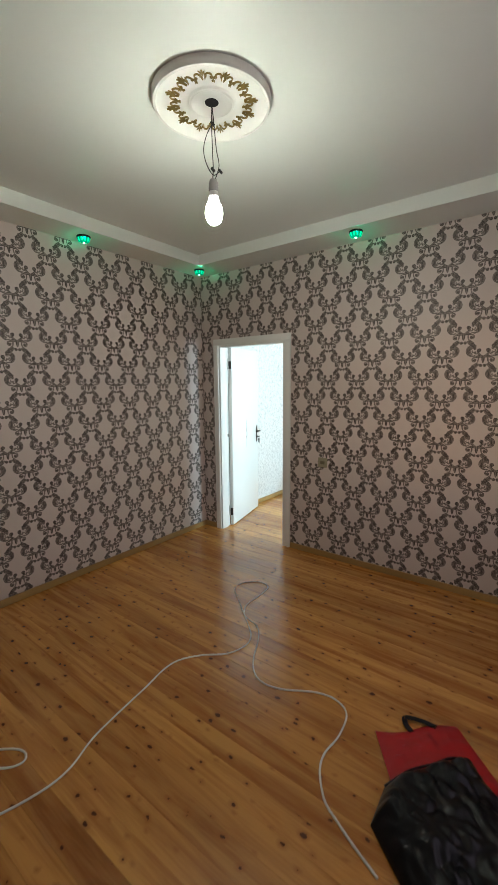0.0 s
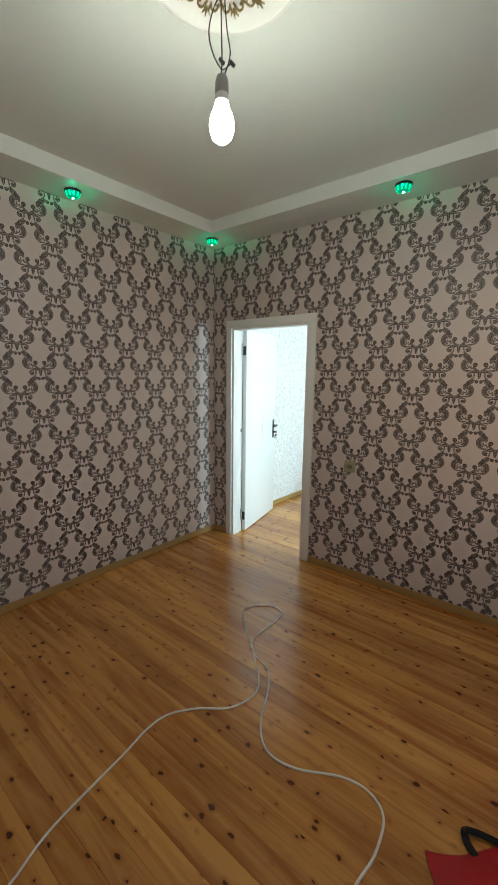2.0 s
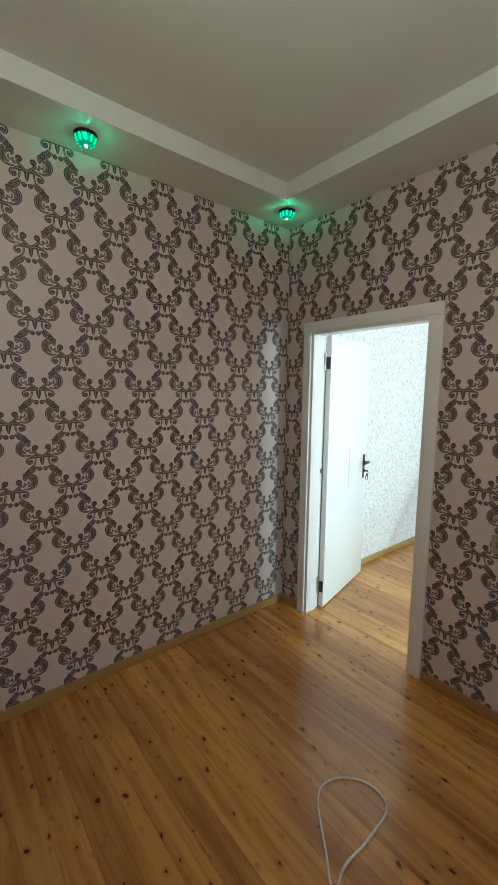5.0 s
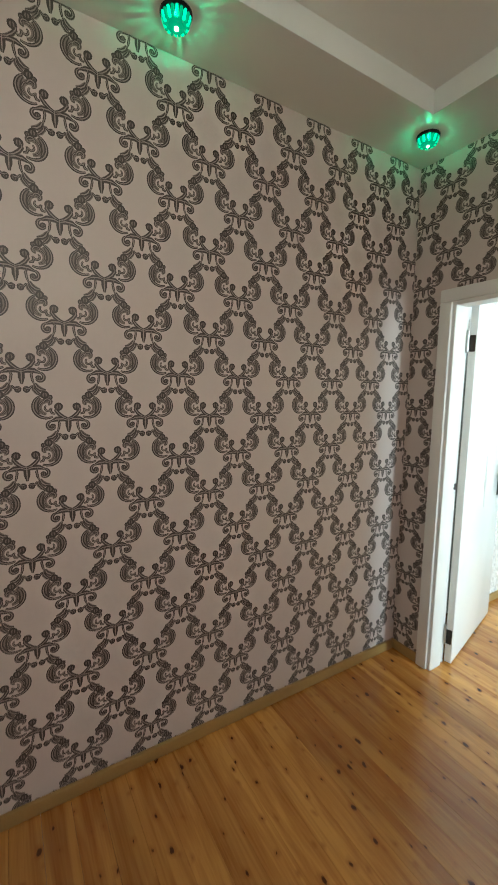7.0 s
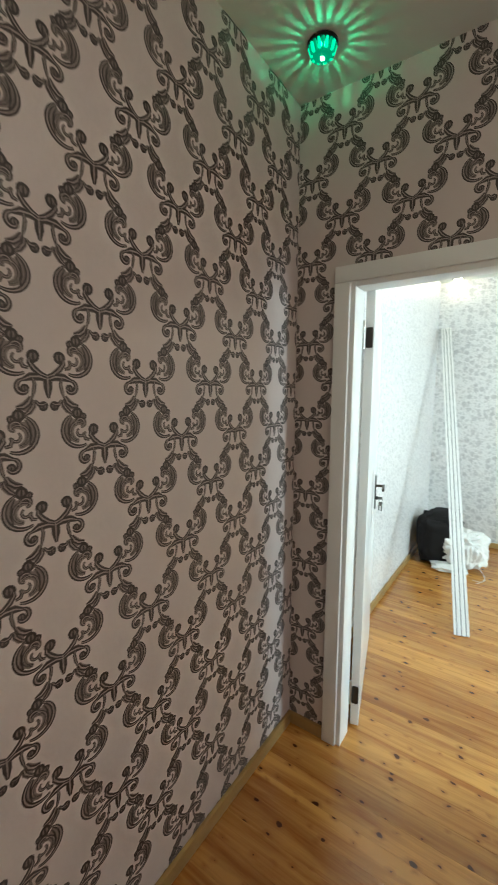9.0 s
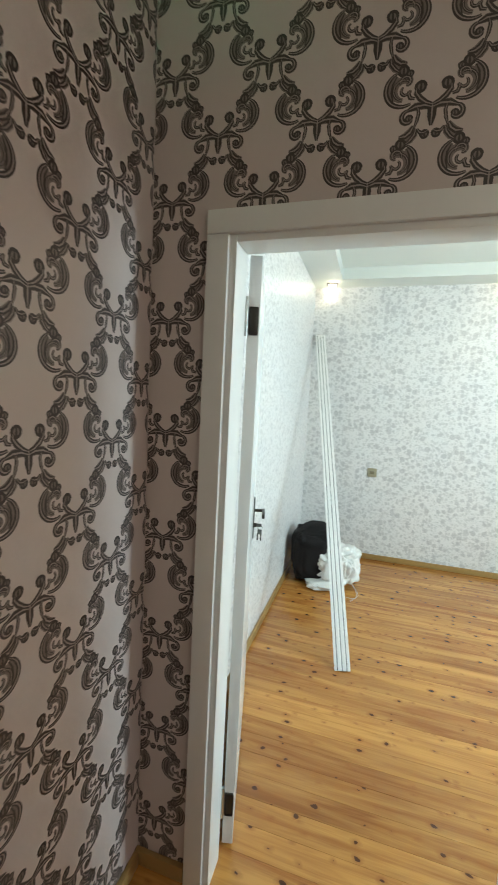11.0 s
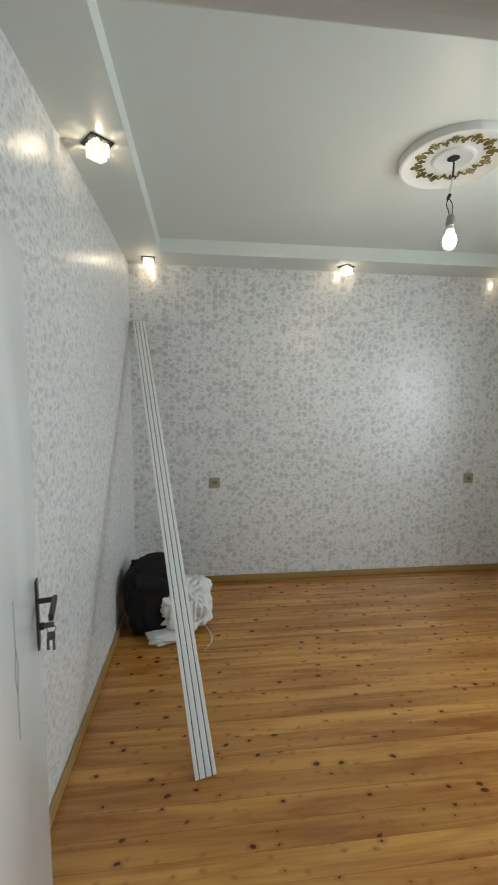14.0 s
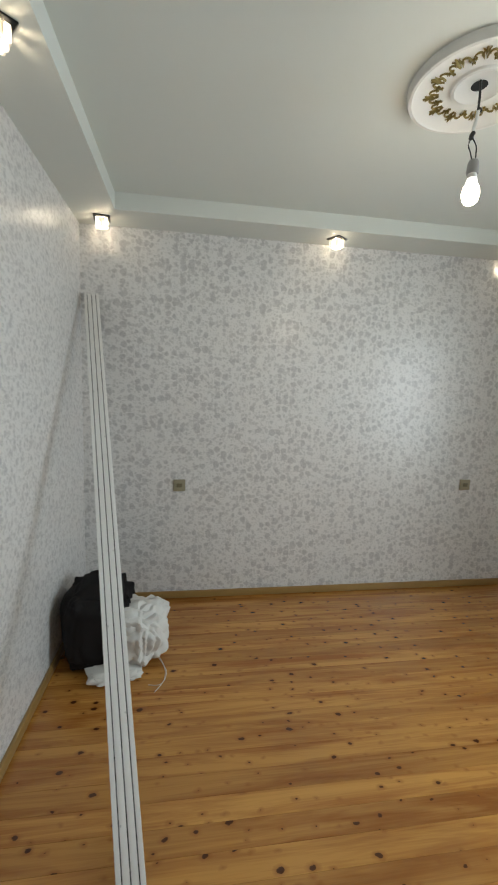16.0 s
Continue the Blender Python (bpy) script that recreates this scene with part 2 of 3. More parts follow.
def lathe(bm, profile, steps=48, cx=0.0, cy=0.0):
    rings = []
    for r, z in profile:
        rings.append([bm.verts.new((cx + r * math.cos(2 * math.pi * k / steps), cy + r * math.sin(2 * math.pi * k / steps), z)) for k in range(steps)])
    for a, b in zip(rings, rings[1:]):
        for k in range(steps):
            bm.faces.new((a[k], a[(k + 1) % steps], b[(k + 1) % steps], b[k]))
    if profile[0][0] > 1e-4:
        bm.faces.new(rings[0][::-1])
    if profile[-1][0] > 1e-4:
        bm.faces.new(rings[-1])
    return bm


def tube(bm, points, radius, sides=8):
    """A round rod along a smooth line of points."""
    pts = [Vector(p) for p in points]
    rings, up = [], Vector((0.13, 0.21, 1)).normalized()
    for k, p in enumerate(pts):
        way = (pts[min(k + 1, len(pts) - 1)] - pts[max(k - 1, 0)]).normalized()
        if abs(way.dot(up)) > 0.98:
            up = Vector((1, 0.1, 0)).normalized()
        side = way.cross(up).normalized()
        top = side.cross(way)
        rings.append([bm.verts.new(p + radius * (math.cos(a) * side + math.sin(a) * top)) for a in (2 * math.pi * s / sides for s in range(sides))])
    for a, b in zip(rings, rings[1:]):
        for s in range(sides):
            bm.faces.new((a[s], a[(s + 1) % sides], b[(s + 1) % sides], b[s]))
    bm.faces.new(rings[0][::-1])
    bm.faces.new(rings[-1])
    return bm


def smooth_line(points, per=8):
    """A Catmull-Rom line through the points."""
    pts = [Vector(p) for p in points]
    out = []
    for k in range(len(pts) - 1):
        a, b, c, d = pts[max(k - 1, 0)], pts[k], pts[k + 1], pts[min(k + 2, len(pts) - 1)]
        for s in range(per):
            u = s / per
            out.append(0.5 * ((2 * b) + (c - a) * u + (2 * a - 5 * b + 4 * c - d) * u * u + (3 * b - a - 3 * c + d) * u ** 3))
    return out + [pts[-1]]


def shade(mesh, angle=35.0):
    bm = bmesh.new()
    bm.from_mesh(mesh)
    for f in bm.faces:
        f.smooth = True
    for e in bm.edges:
        e.smooth = not (len(e.link_faces) == 2 and e.calc_face_angle(0) > radians(angle))
    bm.to_mesh(mesh)
    bm.free()


def mesh_of(name, bm, mat, soft=True):
    bmesh.ops.recalc_face_normals(bm, faces=bm.faces)
    me = bpy.data.meshes.new(name)
    bm.to_mesh(me)
    bm.free()
    me.materials.append(mat)
    if soft:
        shade(me)
    return me


def part(name, bm, mat, parent, label=""):
    ob = new(name, mesh_of(name, bm, mat))
    ob.parent = parent
    return tagged(ob, label)


def thing(name, label, category, at=(0, 0, 0), turn=0.0, group="", kind=""):
    ob = new(name)
    ob.empty_display_size = 0.05
    ob.matrix_world = pose(*at, 0, 0, turn)
    return tagged(ob, label, category, group, kind)


def solid(name, bm, mat, label, category, group="", kind=""):
    return tagged(new(name, mesh_of(name, bm, mat)), label, category, group, kind)


def wall_with_hole(axis, c0, c1, a0, a1, z0, z1, hole):
    """A wall slab with one opening; axis is the one that it is thick along."""
    bm = bmesh.new()
    h0, h1, hz0, hz1 = hole
    for u0, u1, v0, v1 in ((a0, h0, z0, z1), (h1, a1, z0, z1), (h0, h1, hz1, z1), (h0, h1, z0, hz0)):
        if v1 - v0 < 1e-4:
            continue
        if axis == "y":
            box(bm, u0, c0, v0, u1, c1, v1)
        else:
            box(bm, c0, u0, v0, c1, u1, v1)
    bmesh.ops.remove_doubles(bm, verts=bm.verts, dist=1e-5)
    return bm


# ---- large structure ----
TOP = 3.0
DOOR = (0.242, 1.134, -0.02, 2.034)     # the hole in the partition
EXT = 0.38
floor = solid("floor", box(bmesh.new(), -0.3, BACK - 0.2, -0.25, W + EXT, FAR + 0.2, -0.022), SCREED, "varnished knotty pine floorboards in both rooms", "floor", kind="structure")
partition = solid("wall_partition", wall_with_hole("y", 0.0, Y2 - 0.004, -0.3, W + EXT, -0.022, TOP, DOOR), PAPER, "beige wallpaper with dark brown baroque scrolls", "wall", kind="structure")
wall_left = solid("wall_left", box(bmesh.new(), -0.3, BACK, -0.022, 0.0, -0.001, TOP), PAPER, "beige wallpaper with dark brown baroque scrolls", "wall", kind="structure")
wall_back = solid("wall_back", box(bmesh.new(), -0.3, BACK - 0.2, -0.022, W + EXT, BACK, TOP), PAPER, "beige papered rear wall", "wall", kind="structure")
wall_right = solid("wall_right", wall_with_hole("x", W, W + EXT, BACK, -0.001, -0.022, TOP, WIN_A), PAPER, "beige papered outer wall with a window", "wall", kind="structure")
# second room: papered lining of the partition's rear side, and its own walls
solid("wall_partition_rear", wall_with_hole("y", Y2 - 0.004, Y2, LEFT2, W, -0.022, TOP, DOOR), FLORAL, "white wallpaper with small grey flowers", "wall", kind="structure")
solid("wall_left_second", box(bmesh.new(), -0.3, Y2, -0.022, LEFT2, FAR, TOP), FLORAL, "white wallpaper with small grey flowers", "wall", kind="structure")
solid("wall_far", box(bmesh.new(), -0.3, FAR, -0.022, W + EXT, FAR + 0.2, TOP), FLORAL, "white wallpaper with small grey flowers", "wall", kind="structure")
solid("wall_right_second", wall_with_hole("x", W, W + EXT, Y2, FAR, -0.022, TOP, WIN), FLORAL, "white floral outer wall with a window", "wall", kind="structure")
solid("ceiling_1", box(bmesh.new(), 0, BACK, CEIL, W, 0, TOP), CEILING, "pale painted ceiling", "ceiling", kind="structure")
solid("ceiling_2", box(bmesh.new(), LEFT2, Y2, CEIL2, W, FAR, TOP), CEILING, "pale painted ceiling", "ceiling", kind="structure")
solid("roof", box(bmesh.new(), -0.3, BACK - 0.2, TOP, W + EXT, FAR + 0.2, TOP + 0.15), SCREED, "flat slab above the rooms", "roof", kind="structure")

SW1, SD1 = 0.30, 0.335     # soffit widths, first room: left, partition
SW2, SD2 = 0.282, 0.278       # second room: left, far
for n, (x0, y0, x1, y1, z, c) in enumerate((
        (0, BACK, SW1, 0, SOFFIT, CEIL), (SW1, -SD1, W - SW1, 0, SOFFIT, CEIL), (W - SW1, BACK, W, 0, SOFFIT, CEIL), (SW1, BACK, W - SW1, BACK + SD1, SOFFIT, CEIL),
        (LEFT2, Y2, LEFT2 + SW2, FAR, SOFFIT2, CEIL2), (LEFT2 + SW2, FAR - SD2, W - SW2, FAR, SOFFIT2, CEIL2), (W - SW2, Y2, W, FAR, SOFFIT2, CEIL2), (LEFT2 + SW2, Y2, W - SW2, Y2 + 0.3, SOFFIT2, CEIL2))):
    solid("soffit_%d" % (n + 1), box(bmesh.new(), x0, y0, z, x1, y1, c), CEILING, "white plasterboard soffit box along the ceiling edge", "soffit", kind="structure")


def baseboard(x0, y0, x1, y1):
    solid("baseboard", box(bmesh.new(), x0, y0, 0.0, x1, y1, 0.055, 0.006), BASE, "varnished pine baseboard", "baseboard", kind="structure")


T = 0.018
baseboard(0, BACK, T, -T)
baseboard(0, -T, 0.178, 0)
baseboard(1.142, -T, W, 0)
baseboard(W - T, BACK, W, -T)
baseboard(T, BACK, W - T, BACK + T)
baseboard(LEFT2, Y2, LEFT2 + T, FAR - T)
baseboard(LEFT2, FAR - T, W, FAR)
baseboard(1.142, Y2, W - T, Y2 + T)
baseboard(W - T, Y2, W, FAR - T)


def window(n, win):
    y0, y1, z0, z1 = win
    ob = thing("window_%d" % n, "white casement window in a deep reveal", "window", (W + 0.30, y0, z0), kind="structure")
    bm = bmesh.new()
    w, h = y1 - y0, z1 - z0
    for a, b, c, d in ((0, 0.06, 0, h), (w - 0.06, w, 0, h), (0.06, w - 0.06, 0, 0.06), (0.06, w - 0.06, h - 0.06, h)):
        box(bm, 0, a, c, 0.06, b, d, 0.004)
    part("window_frame", bm, GLOSS, ob)
    part("window_sill", box(bmesh.new(), -0.34, 0.002, 0.0, -0.002, w - 0.002, 0.025, 0.004), GLOSS, ob)


window(1, WIN)
window(2, WIN_A)

# door frame: lining, stops, casing
frame_ob = thing("door_frame", "white painted door frame with flat casing", "door frame", (0, 0, 0), kind="structure")
JL, JR, HEAD = 0.263, 1.084, 1.998
for name, x0, x1, s in (("jamb", DOOR[0], JL, 1), ("jamb", JR, DOOR[1], -1)):
    bm = box(bmesh.new(), x0, -0.008, 0, x1, 0.09, DOOR[3], 0.002)
    if s == 1:
        box(bm, x0, 0.09, 0, x1 - 0.014, Y2 + 0.004, DOOR[3], 0.002)
    else:
        box(bm, x0 + 0.030, 0.09, 0, x1, Y2 + 0.004, DOOR[3], 0.002)
    part(name, bm, GLOSS, frame_ob)
bm = box(bmesh.new(), JL, -0.008, HEAD, JR, 0.09, DOOR[3], 0.002)
box(bm, JL - 0.014, 0.09, HEAD + 0.020, JR + 0.030, Y2 + 0.004, DOOR[3], 0.002)
part("head", bm, GLOSS, frame_ob)
part("casing", box(bmesh.new(), 0.180, -0.022, 0, 0.2435, 0.0, 2.017, 0.004), GLOSS, frame_ob)
part("casing", box(bmesh.new(), 1.060, -0.022, 0, 1.138, -0.0085, 2.017, 0.004), GLOSS, frame_ob)
part("casing", box(bmesh.new(), 0.180, -0.022, 2.018, 1.138, 0.0, 2.081, 0.004), GLOSS, frame_ob)
part("strike_plate", box(bmesh.new(), JR + 0.0285, 0.099, 0.925, JR + 0.040, 0.123, 1.055, 0.002), BRONZE, frame_ob, "dark steel strike plate")
# solid block, coloured as the shade in the plate's hole
part("strike_hole", box(bmesh.new(), JR + 0.0275, 0.104, 0.965, JR + 0.038, 0.118, 1.01, 0.001), SLOT_SHADE, frame_ob)
part("latch_plate", box(bmesh.new(), 0.246, 0.112, 1.03, 0.2505, 0.128, 1.065, 0.001), BRONZE, frame_ob, "small dark metal plate")

# door leaf, swung open into the second room
LEAF, OPEN = 0.775, 14.5
door = thing("door_1", "white painted flush door standing wide open", "door", (0.2695, 0.135, 0), OPEN, kind="structure")
LX = 0.038
leaf = part("leaf", box(bmesh.new(), -0.012, 0.0, 0.010, -0.012 + LX, LEAF, 2.012, 0.003), DOORPAINT, door)
FACE = -0.012 + LX
bm = bmesh.new()
for s in (-1, 1):
    for u in (-1, 1):
        tube(bm, [(FACE + 0.0005, 0.40, 1.02 + u * 0.055), (FACE + 0.0005, 0.40 + s * 0.018, 1.02)], 0.0012, 6)
for u in (-1, 1):
    tube(bm, [(FACE + 0.0005, 0.40, 1.02 + u * 0.055), (FACE + 0.0005, 0.40, 1.02 + u * 0.16)], 0.001, 6)
part("diamond_mark", bm, SOCKET, door, "thin grey diamond line on the leaf")
for z in (1.83, 0.18):
    part("hinge", box(bmesh.new(), -0.008, -0.0025, z - 0.055, 0.022, 0.0, z + 0.03, 0.006), BRONZE, door, "dark rounded hinge flap")
    part("hinge_barrel", lathe(bmesh.new(), [(0.0, z - 0.06), (0.006, z - 0.058), (0.007, z - 0.02), (0.007, z + 0.045), (0.006, z + 0.058), (0.0, z + 0.06)], 14, -0.016, -0.008), STEEL, door, "bright steel hinge barrel")
HY = LEAF - 0.055
handle = part("handle_plate", box(bmesh.new(), FACE, HY - 0.019, 0.900, FACE + 0.006, HY + 0.019, 1.108, 0.004), BRONZE, door, "dark bronze lever handle plate")
handle.location.z = -0.018
bm = tube(bmesh.new(), [(FACE + 0.004, HY, 1.042), (FACE + 0.05, HY, 1.042)], 0.008, 10)
box(bm, FACE + 0.042, HY - 0.115, 1.033, FACE + 0.056, HY + 0.008, 1.053, 0.005)
part("lever", bm, BRONZE, handle)
part("lock_cylinder", tube(bmesh.new(), [(FACE + 0.004, HY, 0.965), (FACE + 0.018, HY, 0.965)], 0.011, 12), BRONZE, handle)
bm = box(bmesh.new(), FACE + 0.016, HY - 0.002, 0.957, FACE + 0.044, HY + 0.002, 0.974, 0.001)
tube(bm, [(FACE + 0.036 + 0.012 * math.cos(a), HY, 0.953 + 0.012 * math.sin(a)) for a in (k * math.pi / 8 for k in range(17))], 0.0012, 6)
box(bm, FACE + 0.024, HY - 0.003, 0.918, FACE + 0.046, HY + 0.001, 0.944, 0.003)
box(bm, FACE + 0.022, HY - 0.001, 0.888, FACE + 0.030, HY + 0.003, 0.922, 0.001)
box(bm, FACE + 0.038, HY - 0.004, 0.886, FACE + 0.045, HY - 0.001, 0.922, 0.001)
part("keys", bm, KEYMETAL, handle, "bunch of steel keys in the lock")

# ---- ceiling roses and bulbs ----


def arc(cx, cy, r, a0, a1, n, r1=None):
    r1 = r if r1 is None else r1
    return [(cx + (r + (r1 - r) * k / (n - 1)) * math.cos(radians(a0 + (a1 - a0) * k / (n - 1))), cy + (r + (r1 - r) * k / (n - 1)) * math.sin(radians(a0 + (a1 - a0) * k / (n - 1)))) for k in range(n)]


def ribbon(line, wide, thin=0.0, rise=0.0006, base=0.0002):
    """A raised strip along a flat line, broad in the middle; rows of three points and their quads."""
    p = np.array(line, float)
    d = np.gradient(p, axis=0)
    d /= np.maximum(np.linalg.norm(d, axis=1, keepdims=True), 1e-9)
    side = np.stack([-d[:, 1], d[:, 0]], 1)
    s = np.linspace(0, 1, len(p))
    w = (thin + (wide - thin) * np.sin(np.pi * np.clip(s * 0.92 + 0.06, 0, 1)) ** 0.7)[:, None] / 2
    rows = [np.c_[p + side * w, np.full(len(p), base)], np.c_[p, np.full(len(p), base + rise)], np.c_[p - side * w, np.full(len(p), base)]]
    v = np.stack(rows, 1).reshape(-1, 3)
    q = []
    for k in range(len(p) - 1):
        for j in range(2):
            q.append((3 * k + j, 3 * k + j + 1, 3 * k + j + 4, 3 * k + j + 3))
    return v, np.array(q)


def gathered(pieces):
    vs, qs, n = [], [], 0
    for v, q in pieces:
        vs.append(v)
        qs.append(q + n)
        n += len(v)
    return np.concatenate(vs), np.concatenate(qs)


def rose_leaf_mesh():
    """One gilded acanthus sprig, flat in x (round the ring) and y (outward), relief towards -z."""
    out = []
    for s in (-1, 1):
        for line, w in ((arc(s * 0.021, 0.004, 0.017, 90 - s * 150, 90 + s * 110, 12, 0.007), 0.009),
                        (arc(s * 0.030, -0.010, 0.012, -90, -90 + s * 230, 10, 0.005), 0.007),
                        ([(s * 0.004, -0.012), (s * 0.010, 0.002), (s * 0.006, 0.018), (s * 0.014, 0.030)], 0.010)):
            out.append(ribbon(line, w, 0.002, 0.006, 0.0))
    out.append(ribbon([(0, 0.004), (0, 0.014), (0, 0.026), (0, 0.036)], 0.012, 0.002, 0.008, 0.0))
    v, q = gathered(out)
    me = bpy.data.meshes.new("gilded_sprig")
    me.from_pydata([(x, y, -z) for x, y, z in v.tolist()], [], q.tolist())
    me.materials.append(GOLD)
    return me


SPRIG = rose_leaf_mesh()


def ceiling_rose(at, r=0.258):
    ob = thing("ceiling_rose", "round white plaster ceiling rose with gilded leaf relief", "ceiling rose", at)
    p = [(0.03, -0.010), (0.075, -0.012), (0.088, -0.020), (0.098, -0.018), (0.104, -0.011), (0.112, -0.009), (r * 0.80, -0.016), (r * 0.84, -0.024), (r * 0.90, -0.027), (r * 0.93, -0.034), (r * 0.975, -0.033), (r, -0.022), (r, 0.0)]
    part("plaster_disc", lathe(bmesh.new(), p, 72), PLASTER, ob)
    # shallow disc in near-black paints the hole's dark inside
    part("cable_hole", lathe(bmesh.new(), [(0.0, -0.008), (0.024, -0.0115), (0.03, -0.0105)], 24), SLOT_SHADE, ob)
    for k in range(12):
        a = 2 * math.pi * k / 12
        sp = new("gilded_sprig", SPRIG)
        sp.parent = ob
        sp.matrix_basis = Matrix.Rotation(a, 4, "Z") @ Matrix.Translation((0, 0.158, -0.0125)) @ Matrix.Diagonal((0.98, 1.22, 1.2, 1))
    return ob


def hanging_bulb(at, drop, kind):
    ob = thing("pendant_bulb", "lit bare bulb hanging on black wires from the rose", "light bulb", at)
    z, k = -drop, (1.06, 0.86)[kind - 1]
    glass = [(0.0, -0.132), (0.016, -0.130), (0.028, -0.120), (0.035, -0.103), (0.037, -0.086), (0.034, -0.067), (0.0312, -0.057)]
    neck = [(0.0, -0.0575), (0.0312, -0.057), (0.028, -0.049), (0.0225, -0.033), (0.020, -0.022), (0.0, -0.0215)]
    part("bulb_neck", lathe(bmesh.new(), [(r * k, z + h * k) for r, h in neck], 28), BULB_NECK, ob, "dimmer neck of the lit bulb")
    part("glass_bulb", lathe(bmesh.new(), [(r * k, z + h * k) for r, h in glass], 28), (BULB_ON, BULB_DIM)[kind - 1], ob, "glowing warm white bulb")
    part("bulb_collar", lathe(bmesh.new(), [(0.0, z - 0.0235 * k), (0.0205 * k, z - 0.0225 * k), (0.0215 * k, z - 0.016 * k), (0.018 * k, z), (0.0, z)], 24), COLLAR, ob, "white collar of the bulb")
    part("lampholder", lathe(bmesh.new(), [(0.0, z - 0.002), (0.021, z - 0.002), (0.0225, z + 0.004), (0.0205, z + 0.035), (0.016, z + 0.048), (0.0, z + 0.048)], 24), SOCKET, ob)
    top = z + 0.046
    if kind == 1:
        for dx, dy, bow in ((-0.004, 0, 0.002), (0.006, 0.003, 0.012)):
            part("wire", tube(bmesh.new(), smooth_line([(0, 0, -0.012), (dx, dy, -0.08), (dx + bow, dy, top * 0.6), (dx + 2.2 * bow, dy, top + 0.05), (dx, dy, top)], 5), 0.0022, 6), RUBBER, ob)
        part("loop_wire", tube(bmesh.new(), smooth_line([(0, 0, -0.085), (-0.02, -0.016, -0.13), (-0.032, -0.025, -0.19), (-0.022, -0.018, -0.25), (0.0, 0, top + 0.022), (0.022, 0.016, top + 0.035)], 6), 0.002, 6), RUBBER, ob)
        for p in ((0, 0, -0.085), (-0.002, 0, top + 0.045), (0.026, 0.018, top + 0.036)):
            part("taped_joint", tube(bmesh.new(), [(p[0] - 0.006, p[1], p[2] + 0.008), p, (p[0] + 0.007, p[1] + 0.003, p[2] - 0.008)], 0.006, 7), RUBBER, ob, "black taped wire joint")
    else:
        part("cord", tube(bmesh.new(), smooth_line([(0, 0, -0.012), (0.002, 0, -0.07), (-0.001, 0, -0.13)], 5), 0.0045, 8), RUBBER, ob)
        part("tape_wrap", tube(bmesh.new(), smooth_line([(0.001, 0, -0.12), (-0.004, 0.002, -0.16), (-0.012, 0.004, -0.20)], 4), 0.007, 8), TAPE, ob, "white insulating tape round the wires")
        part("taped_joint", tube(bmesh.new(), [(-0.008, 0.003, -0.195), (-0.014, 0.004, -0.205), (-0.016, 0.004, -0.218)], 0.009, 7), RUBBER, ob)
        part("taped_joint", tube(bmesh.new(), [(0.002, 0, -0.115), (0.010, 0, -0.108), (0.014, 0, -0.118), (0.004, 0, -0.128)], 0.0035, 7), RUBBER, ob)
        for s in (-1, 1):
            part("wire", tube(bmesh.new(), smooth_line([(-0.013, 0.004, -0.21), (-0.008 + s * 0.016, 0.004, -0.24), (s * 0.012 - 0.004, 0, -0.27), (s * 0.007, 0, top)], 5), 0.0024, 6), RUBBER, ob)


ROSE1, ROSE2 = (1.842, -1.835), (1.855, 1.682)
ceiling_rose((*ROSE1, CEIL), 0.258)
hanging_bulb((ROSE1[0] - 0.008, ROSE1[1] + 0.010, CEIL), 0.362, 1)
ceiling_rose((*ROSE2, CEIL2), 0.262)
hanging_bulb((ROSE2[0] - 0.016, ROSE2[1] - 0.028, CEIL2), 0.344, 2)

# ---- soffit lamps ----


def round_lamp():
    ob = thing("soffit_lamp", "round black-rimmed soffit lamp with glowing green crystal", "ceiling lamp", (0, 0, 0), group="green soffit lamps")
    part("rim", lathe(bmesh.new(), [(0.0, 0.0), (0.050, 0.0), (0.052, -0.003), (0.051, -0.011), (0.048, -0.013), (0.0, -0.013)], 40), BLACK, ob, "black glossy rim")
    for k in range(20):
        a = 2 * math.pi * k / 20
        bm = bmesh.new()
        box(bm, 0.040, -0.0042, -0.040, 0.049, 0.0042, -0.014, 0.002)
        for v in bm.verts:
            if v.co.z < -0.030:
                v.co.x -= 0.008
        bmesh.ops.rotate(bm, verts=bm.verts, cent=(0, 0, 0), matrix=Matrix.Rotation(a, 3, "Z"))
        part("crystal", bm, GREEN if k % 2 else GREEN_DEEP, ob)
    part("crystal_base", lathe(bmesh.new(), [(0.0, -0.038), (0.026, -0.0375), (0.034, -0.036), (0.027, -0.043), (0.0, -0.046)], 16), GREEN_DEEP, ob)
    part("led", lathe(bmesh.new(), [(0.0, -0.034), (0.007, -0.035), (0.007, -0.049), (0.0, -0.0505)], 12), GREEN_CORE, ob, "bright green-white lamp capsule")
    return ob


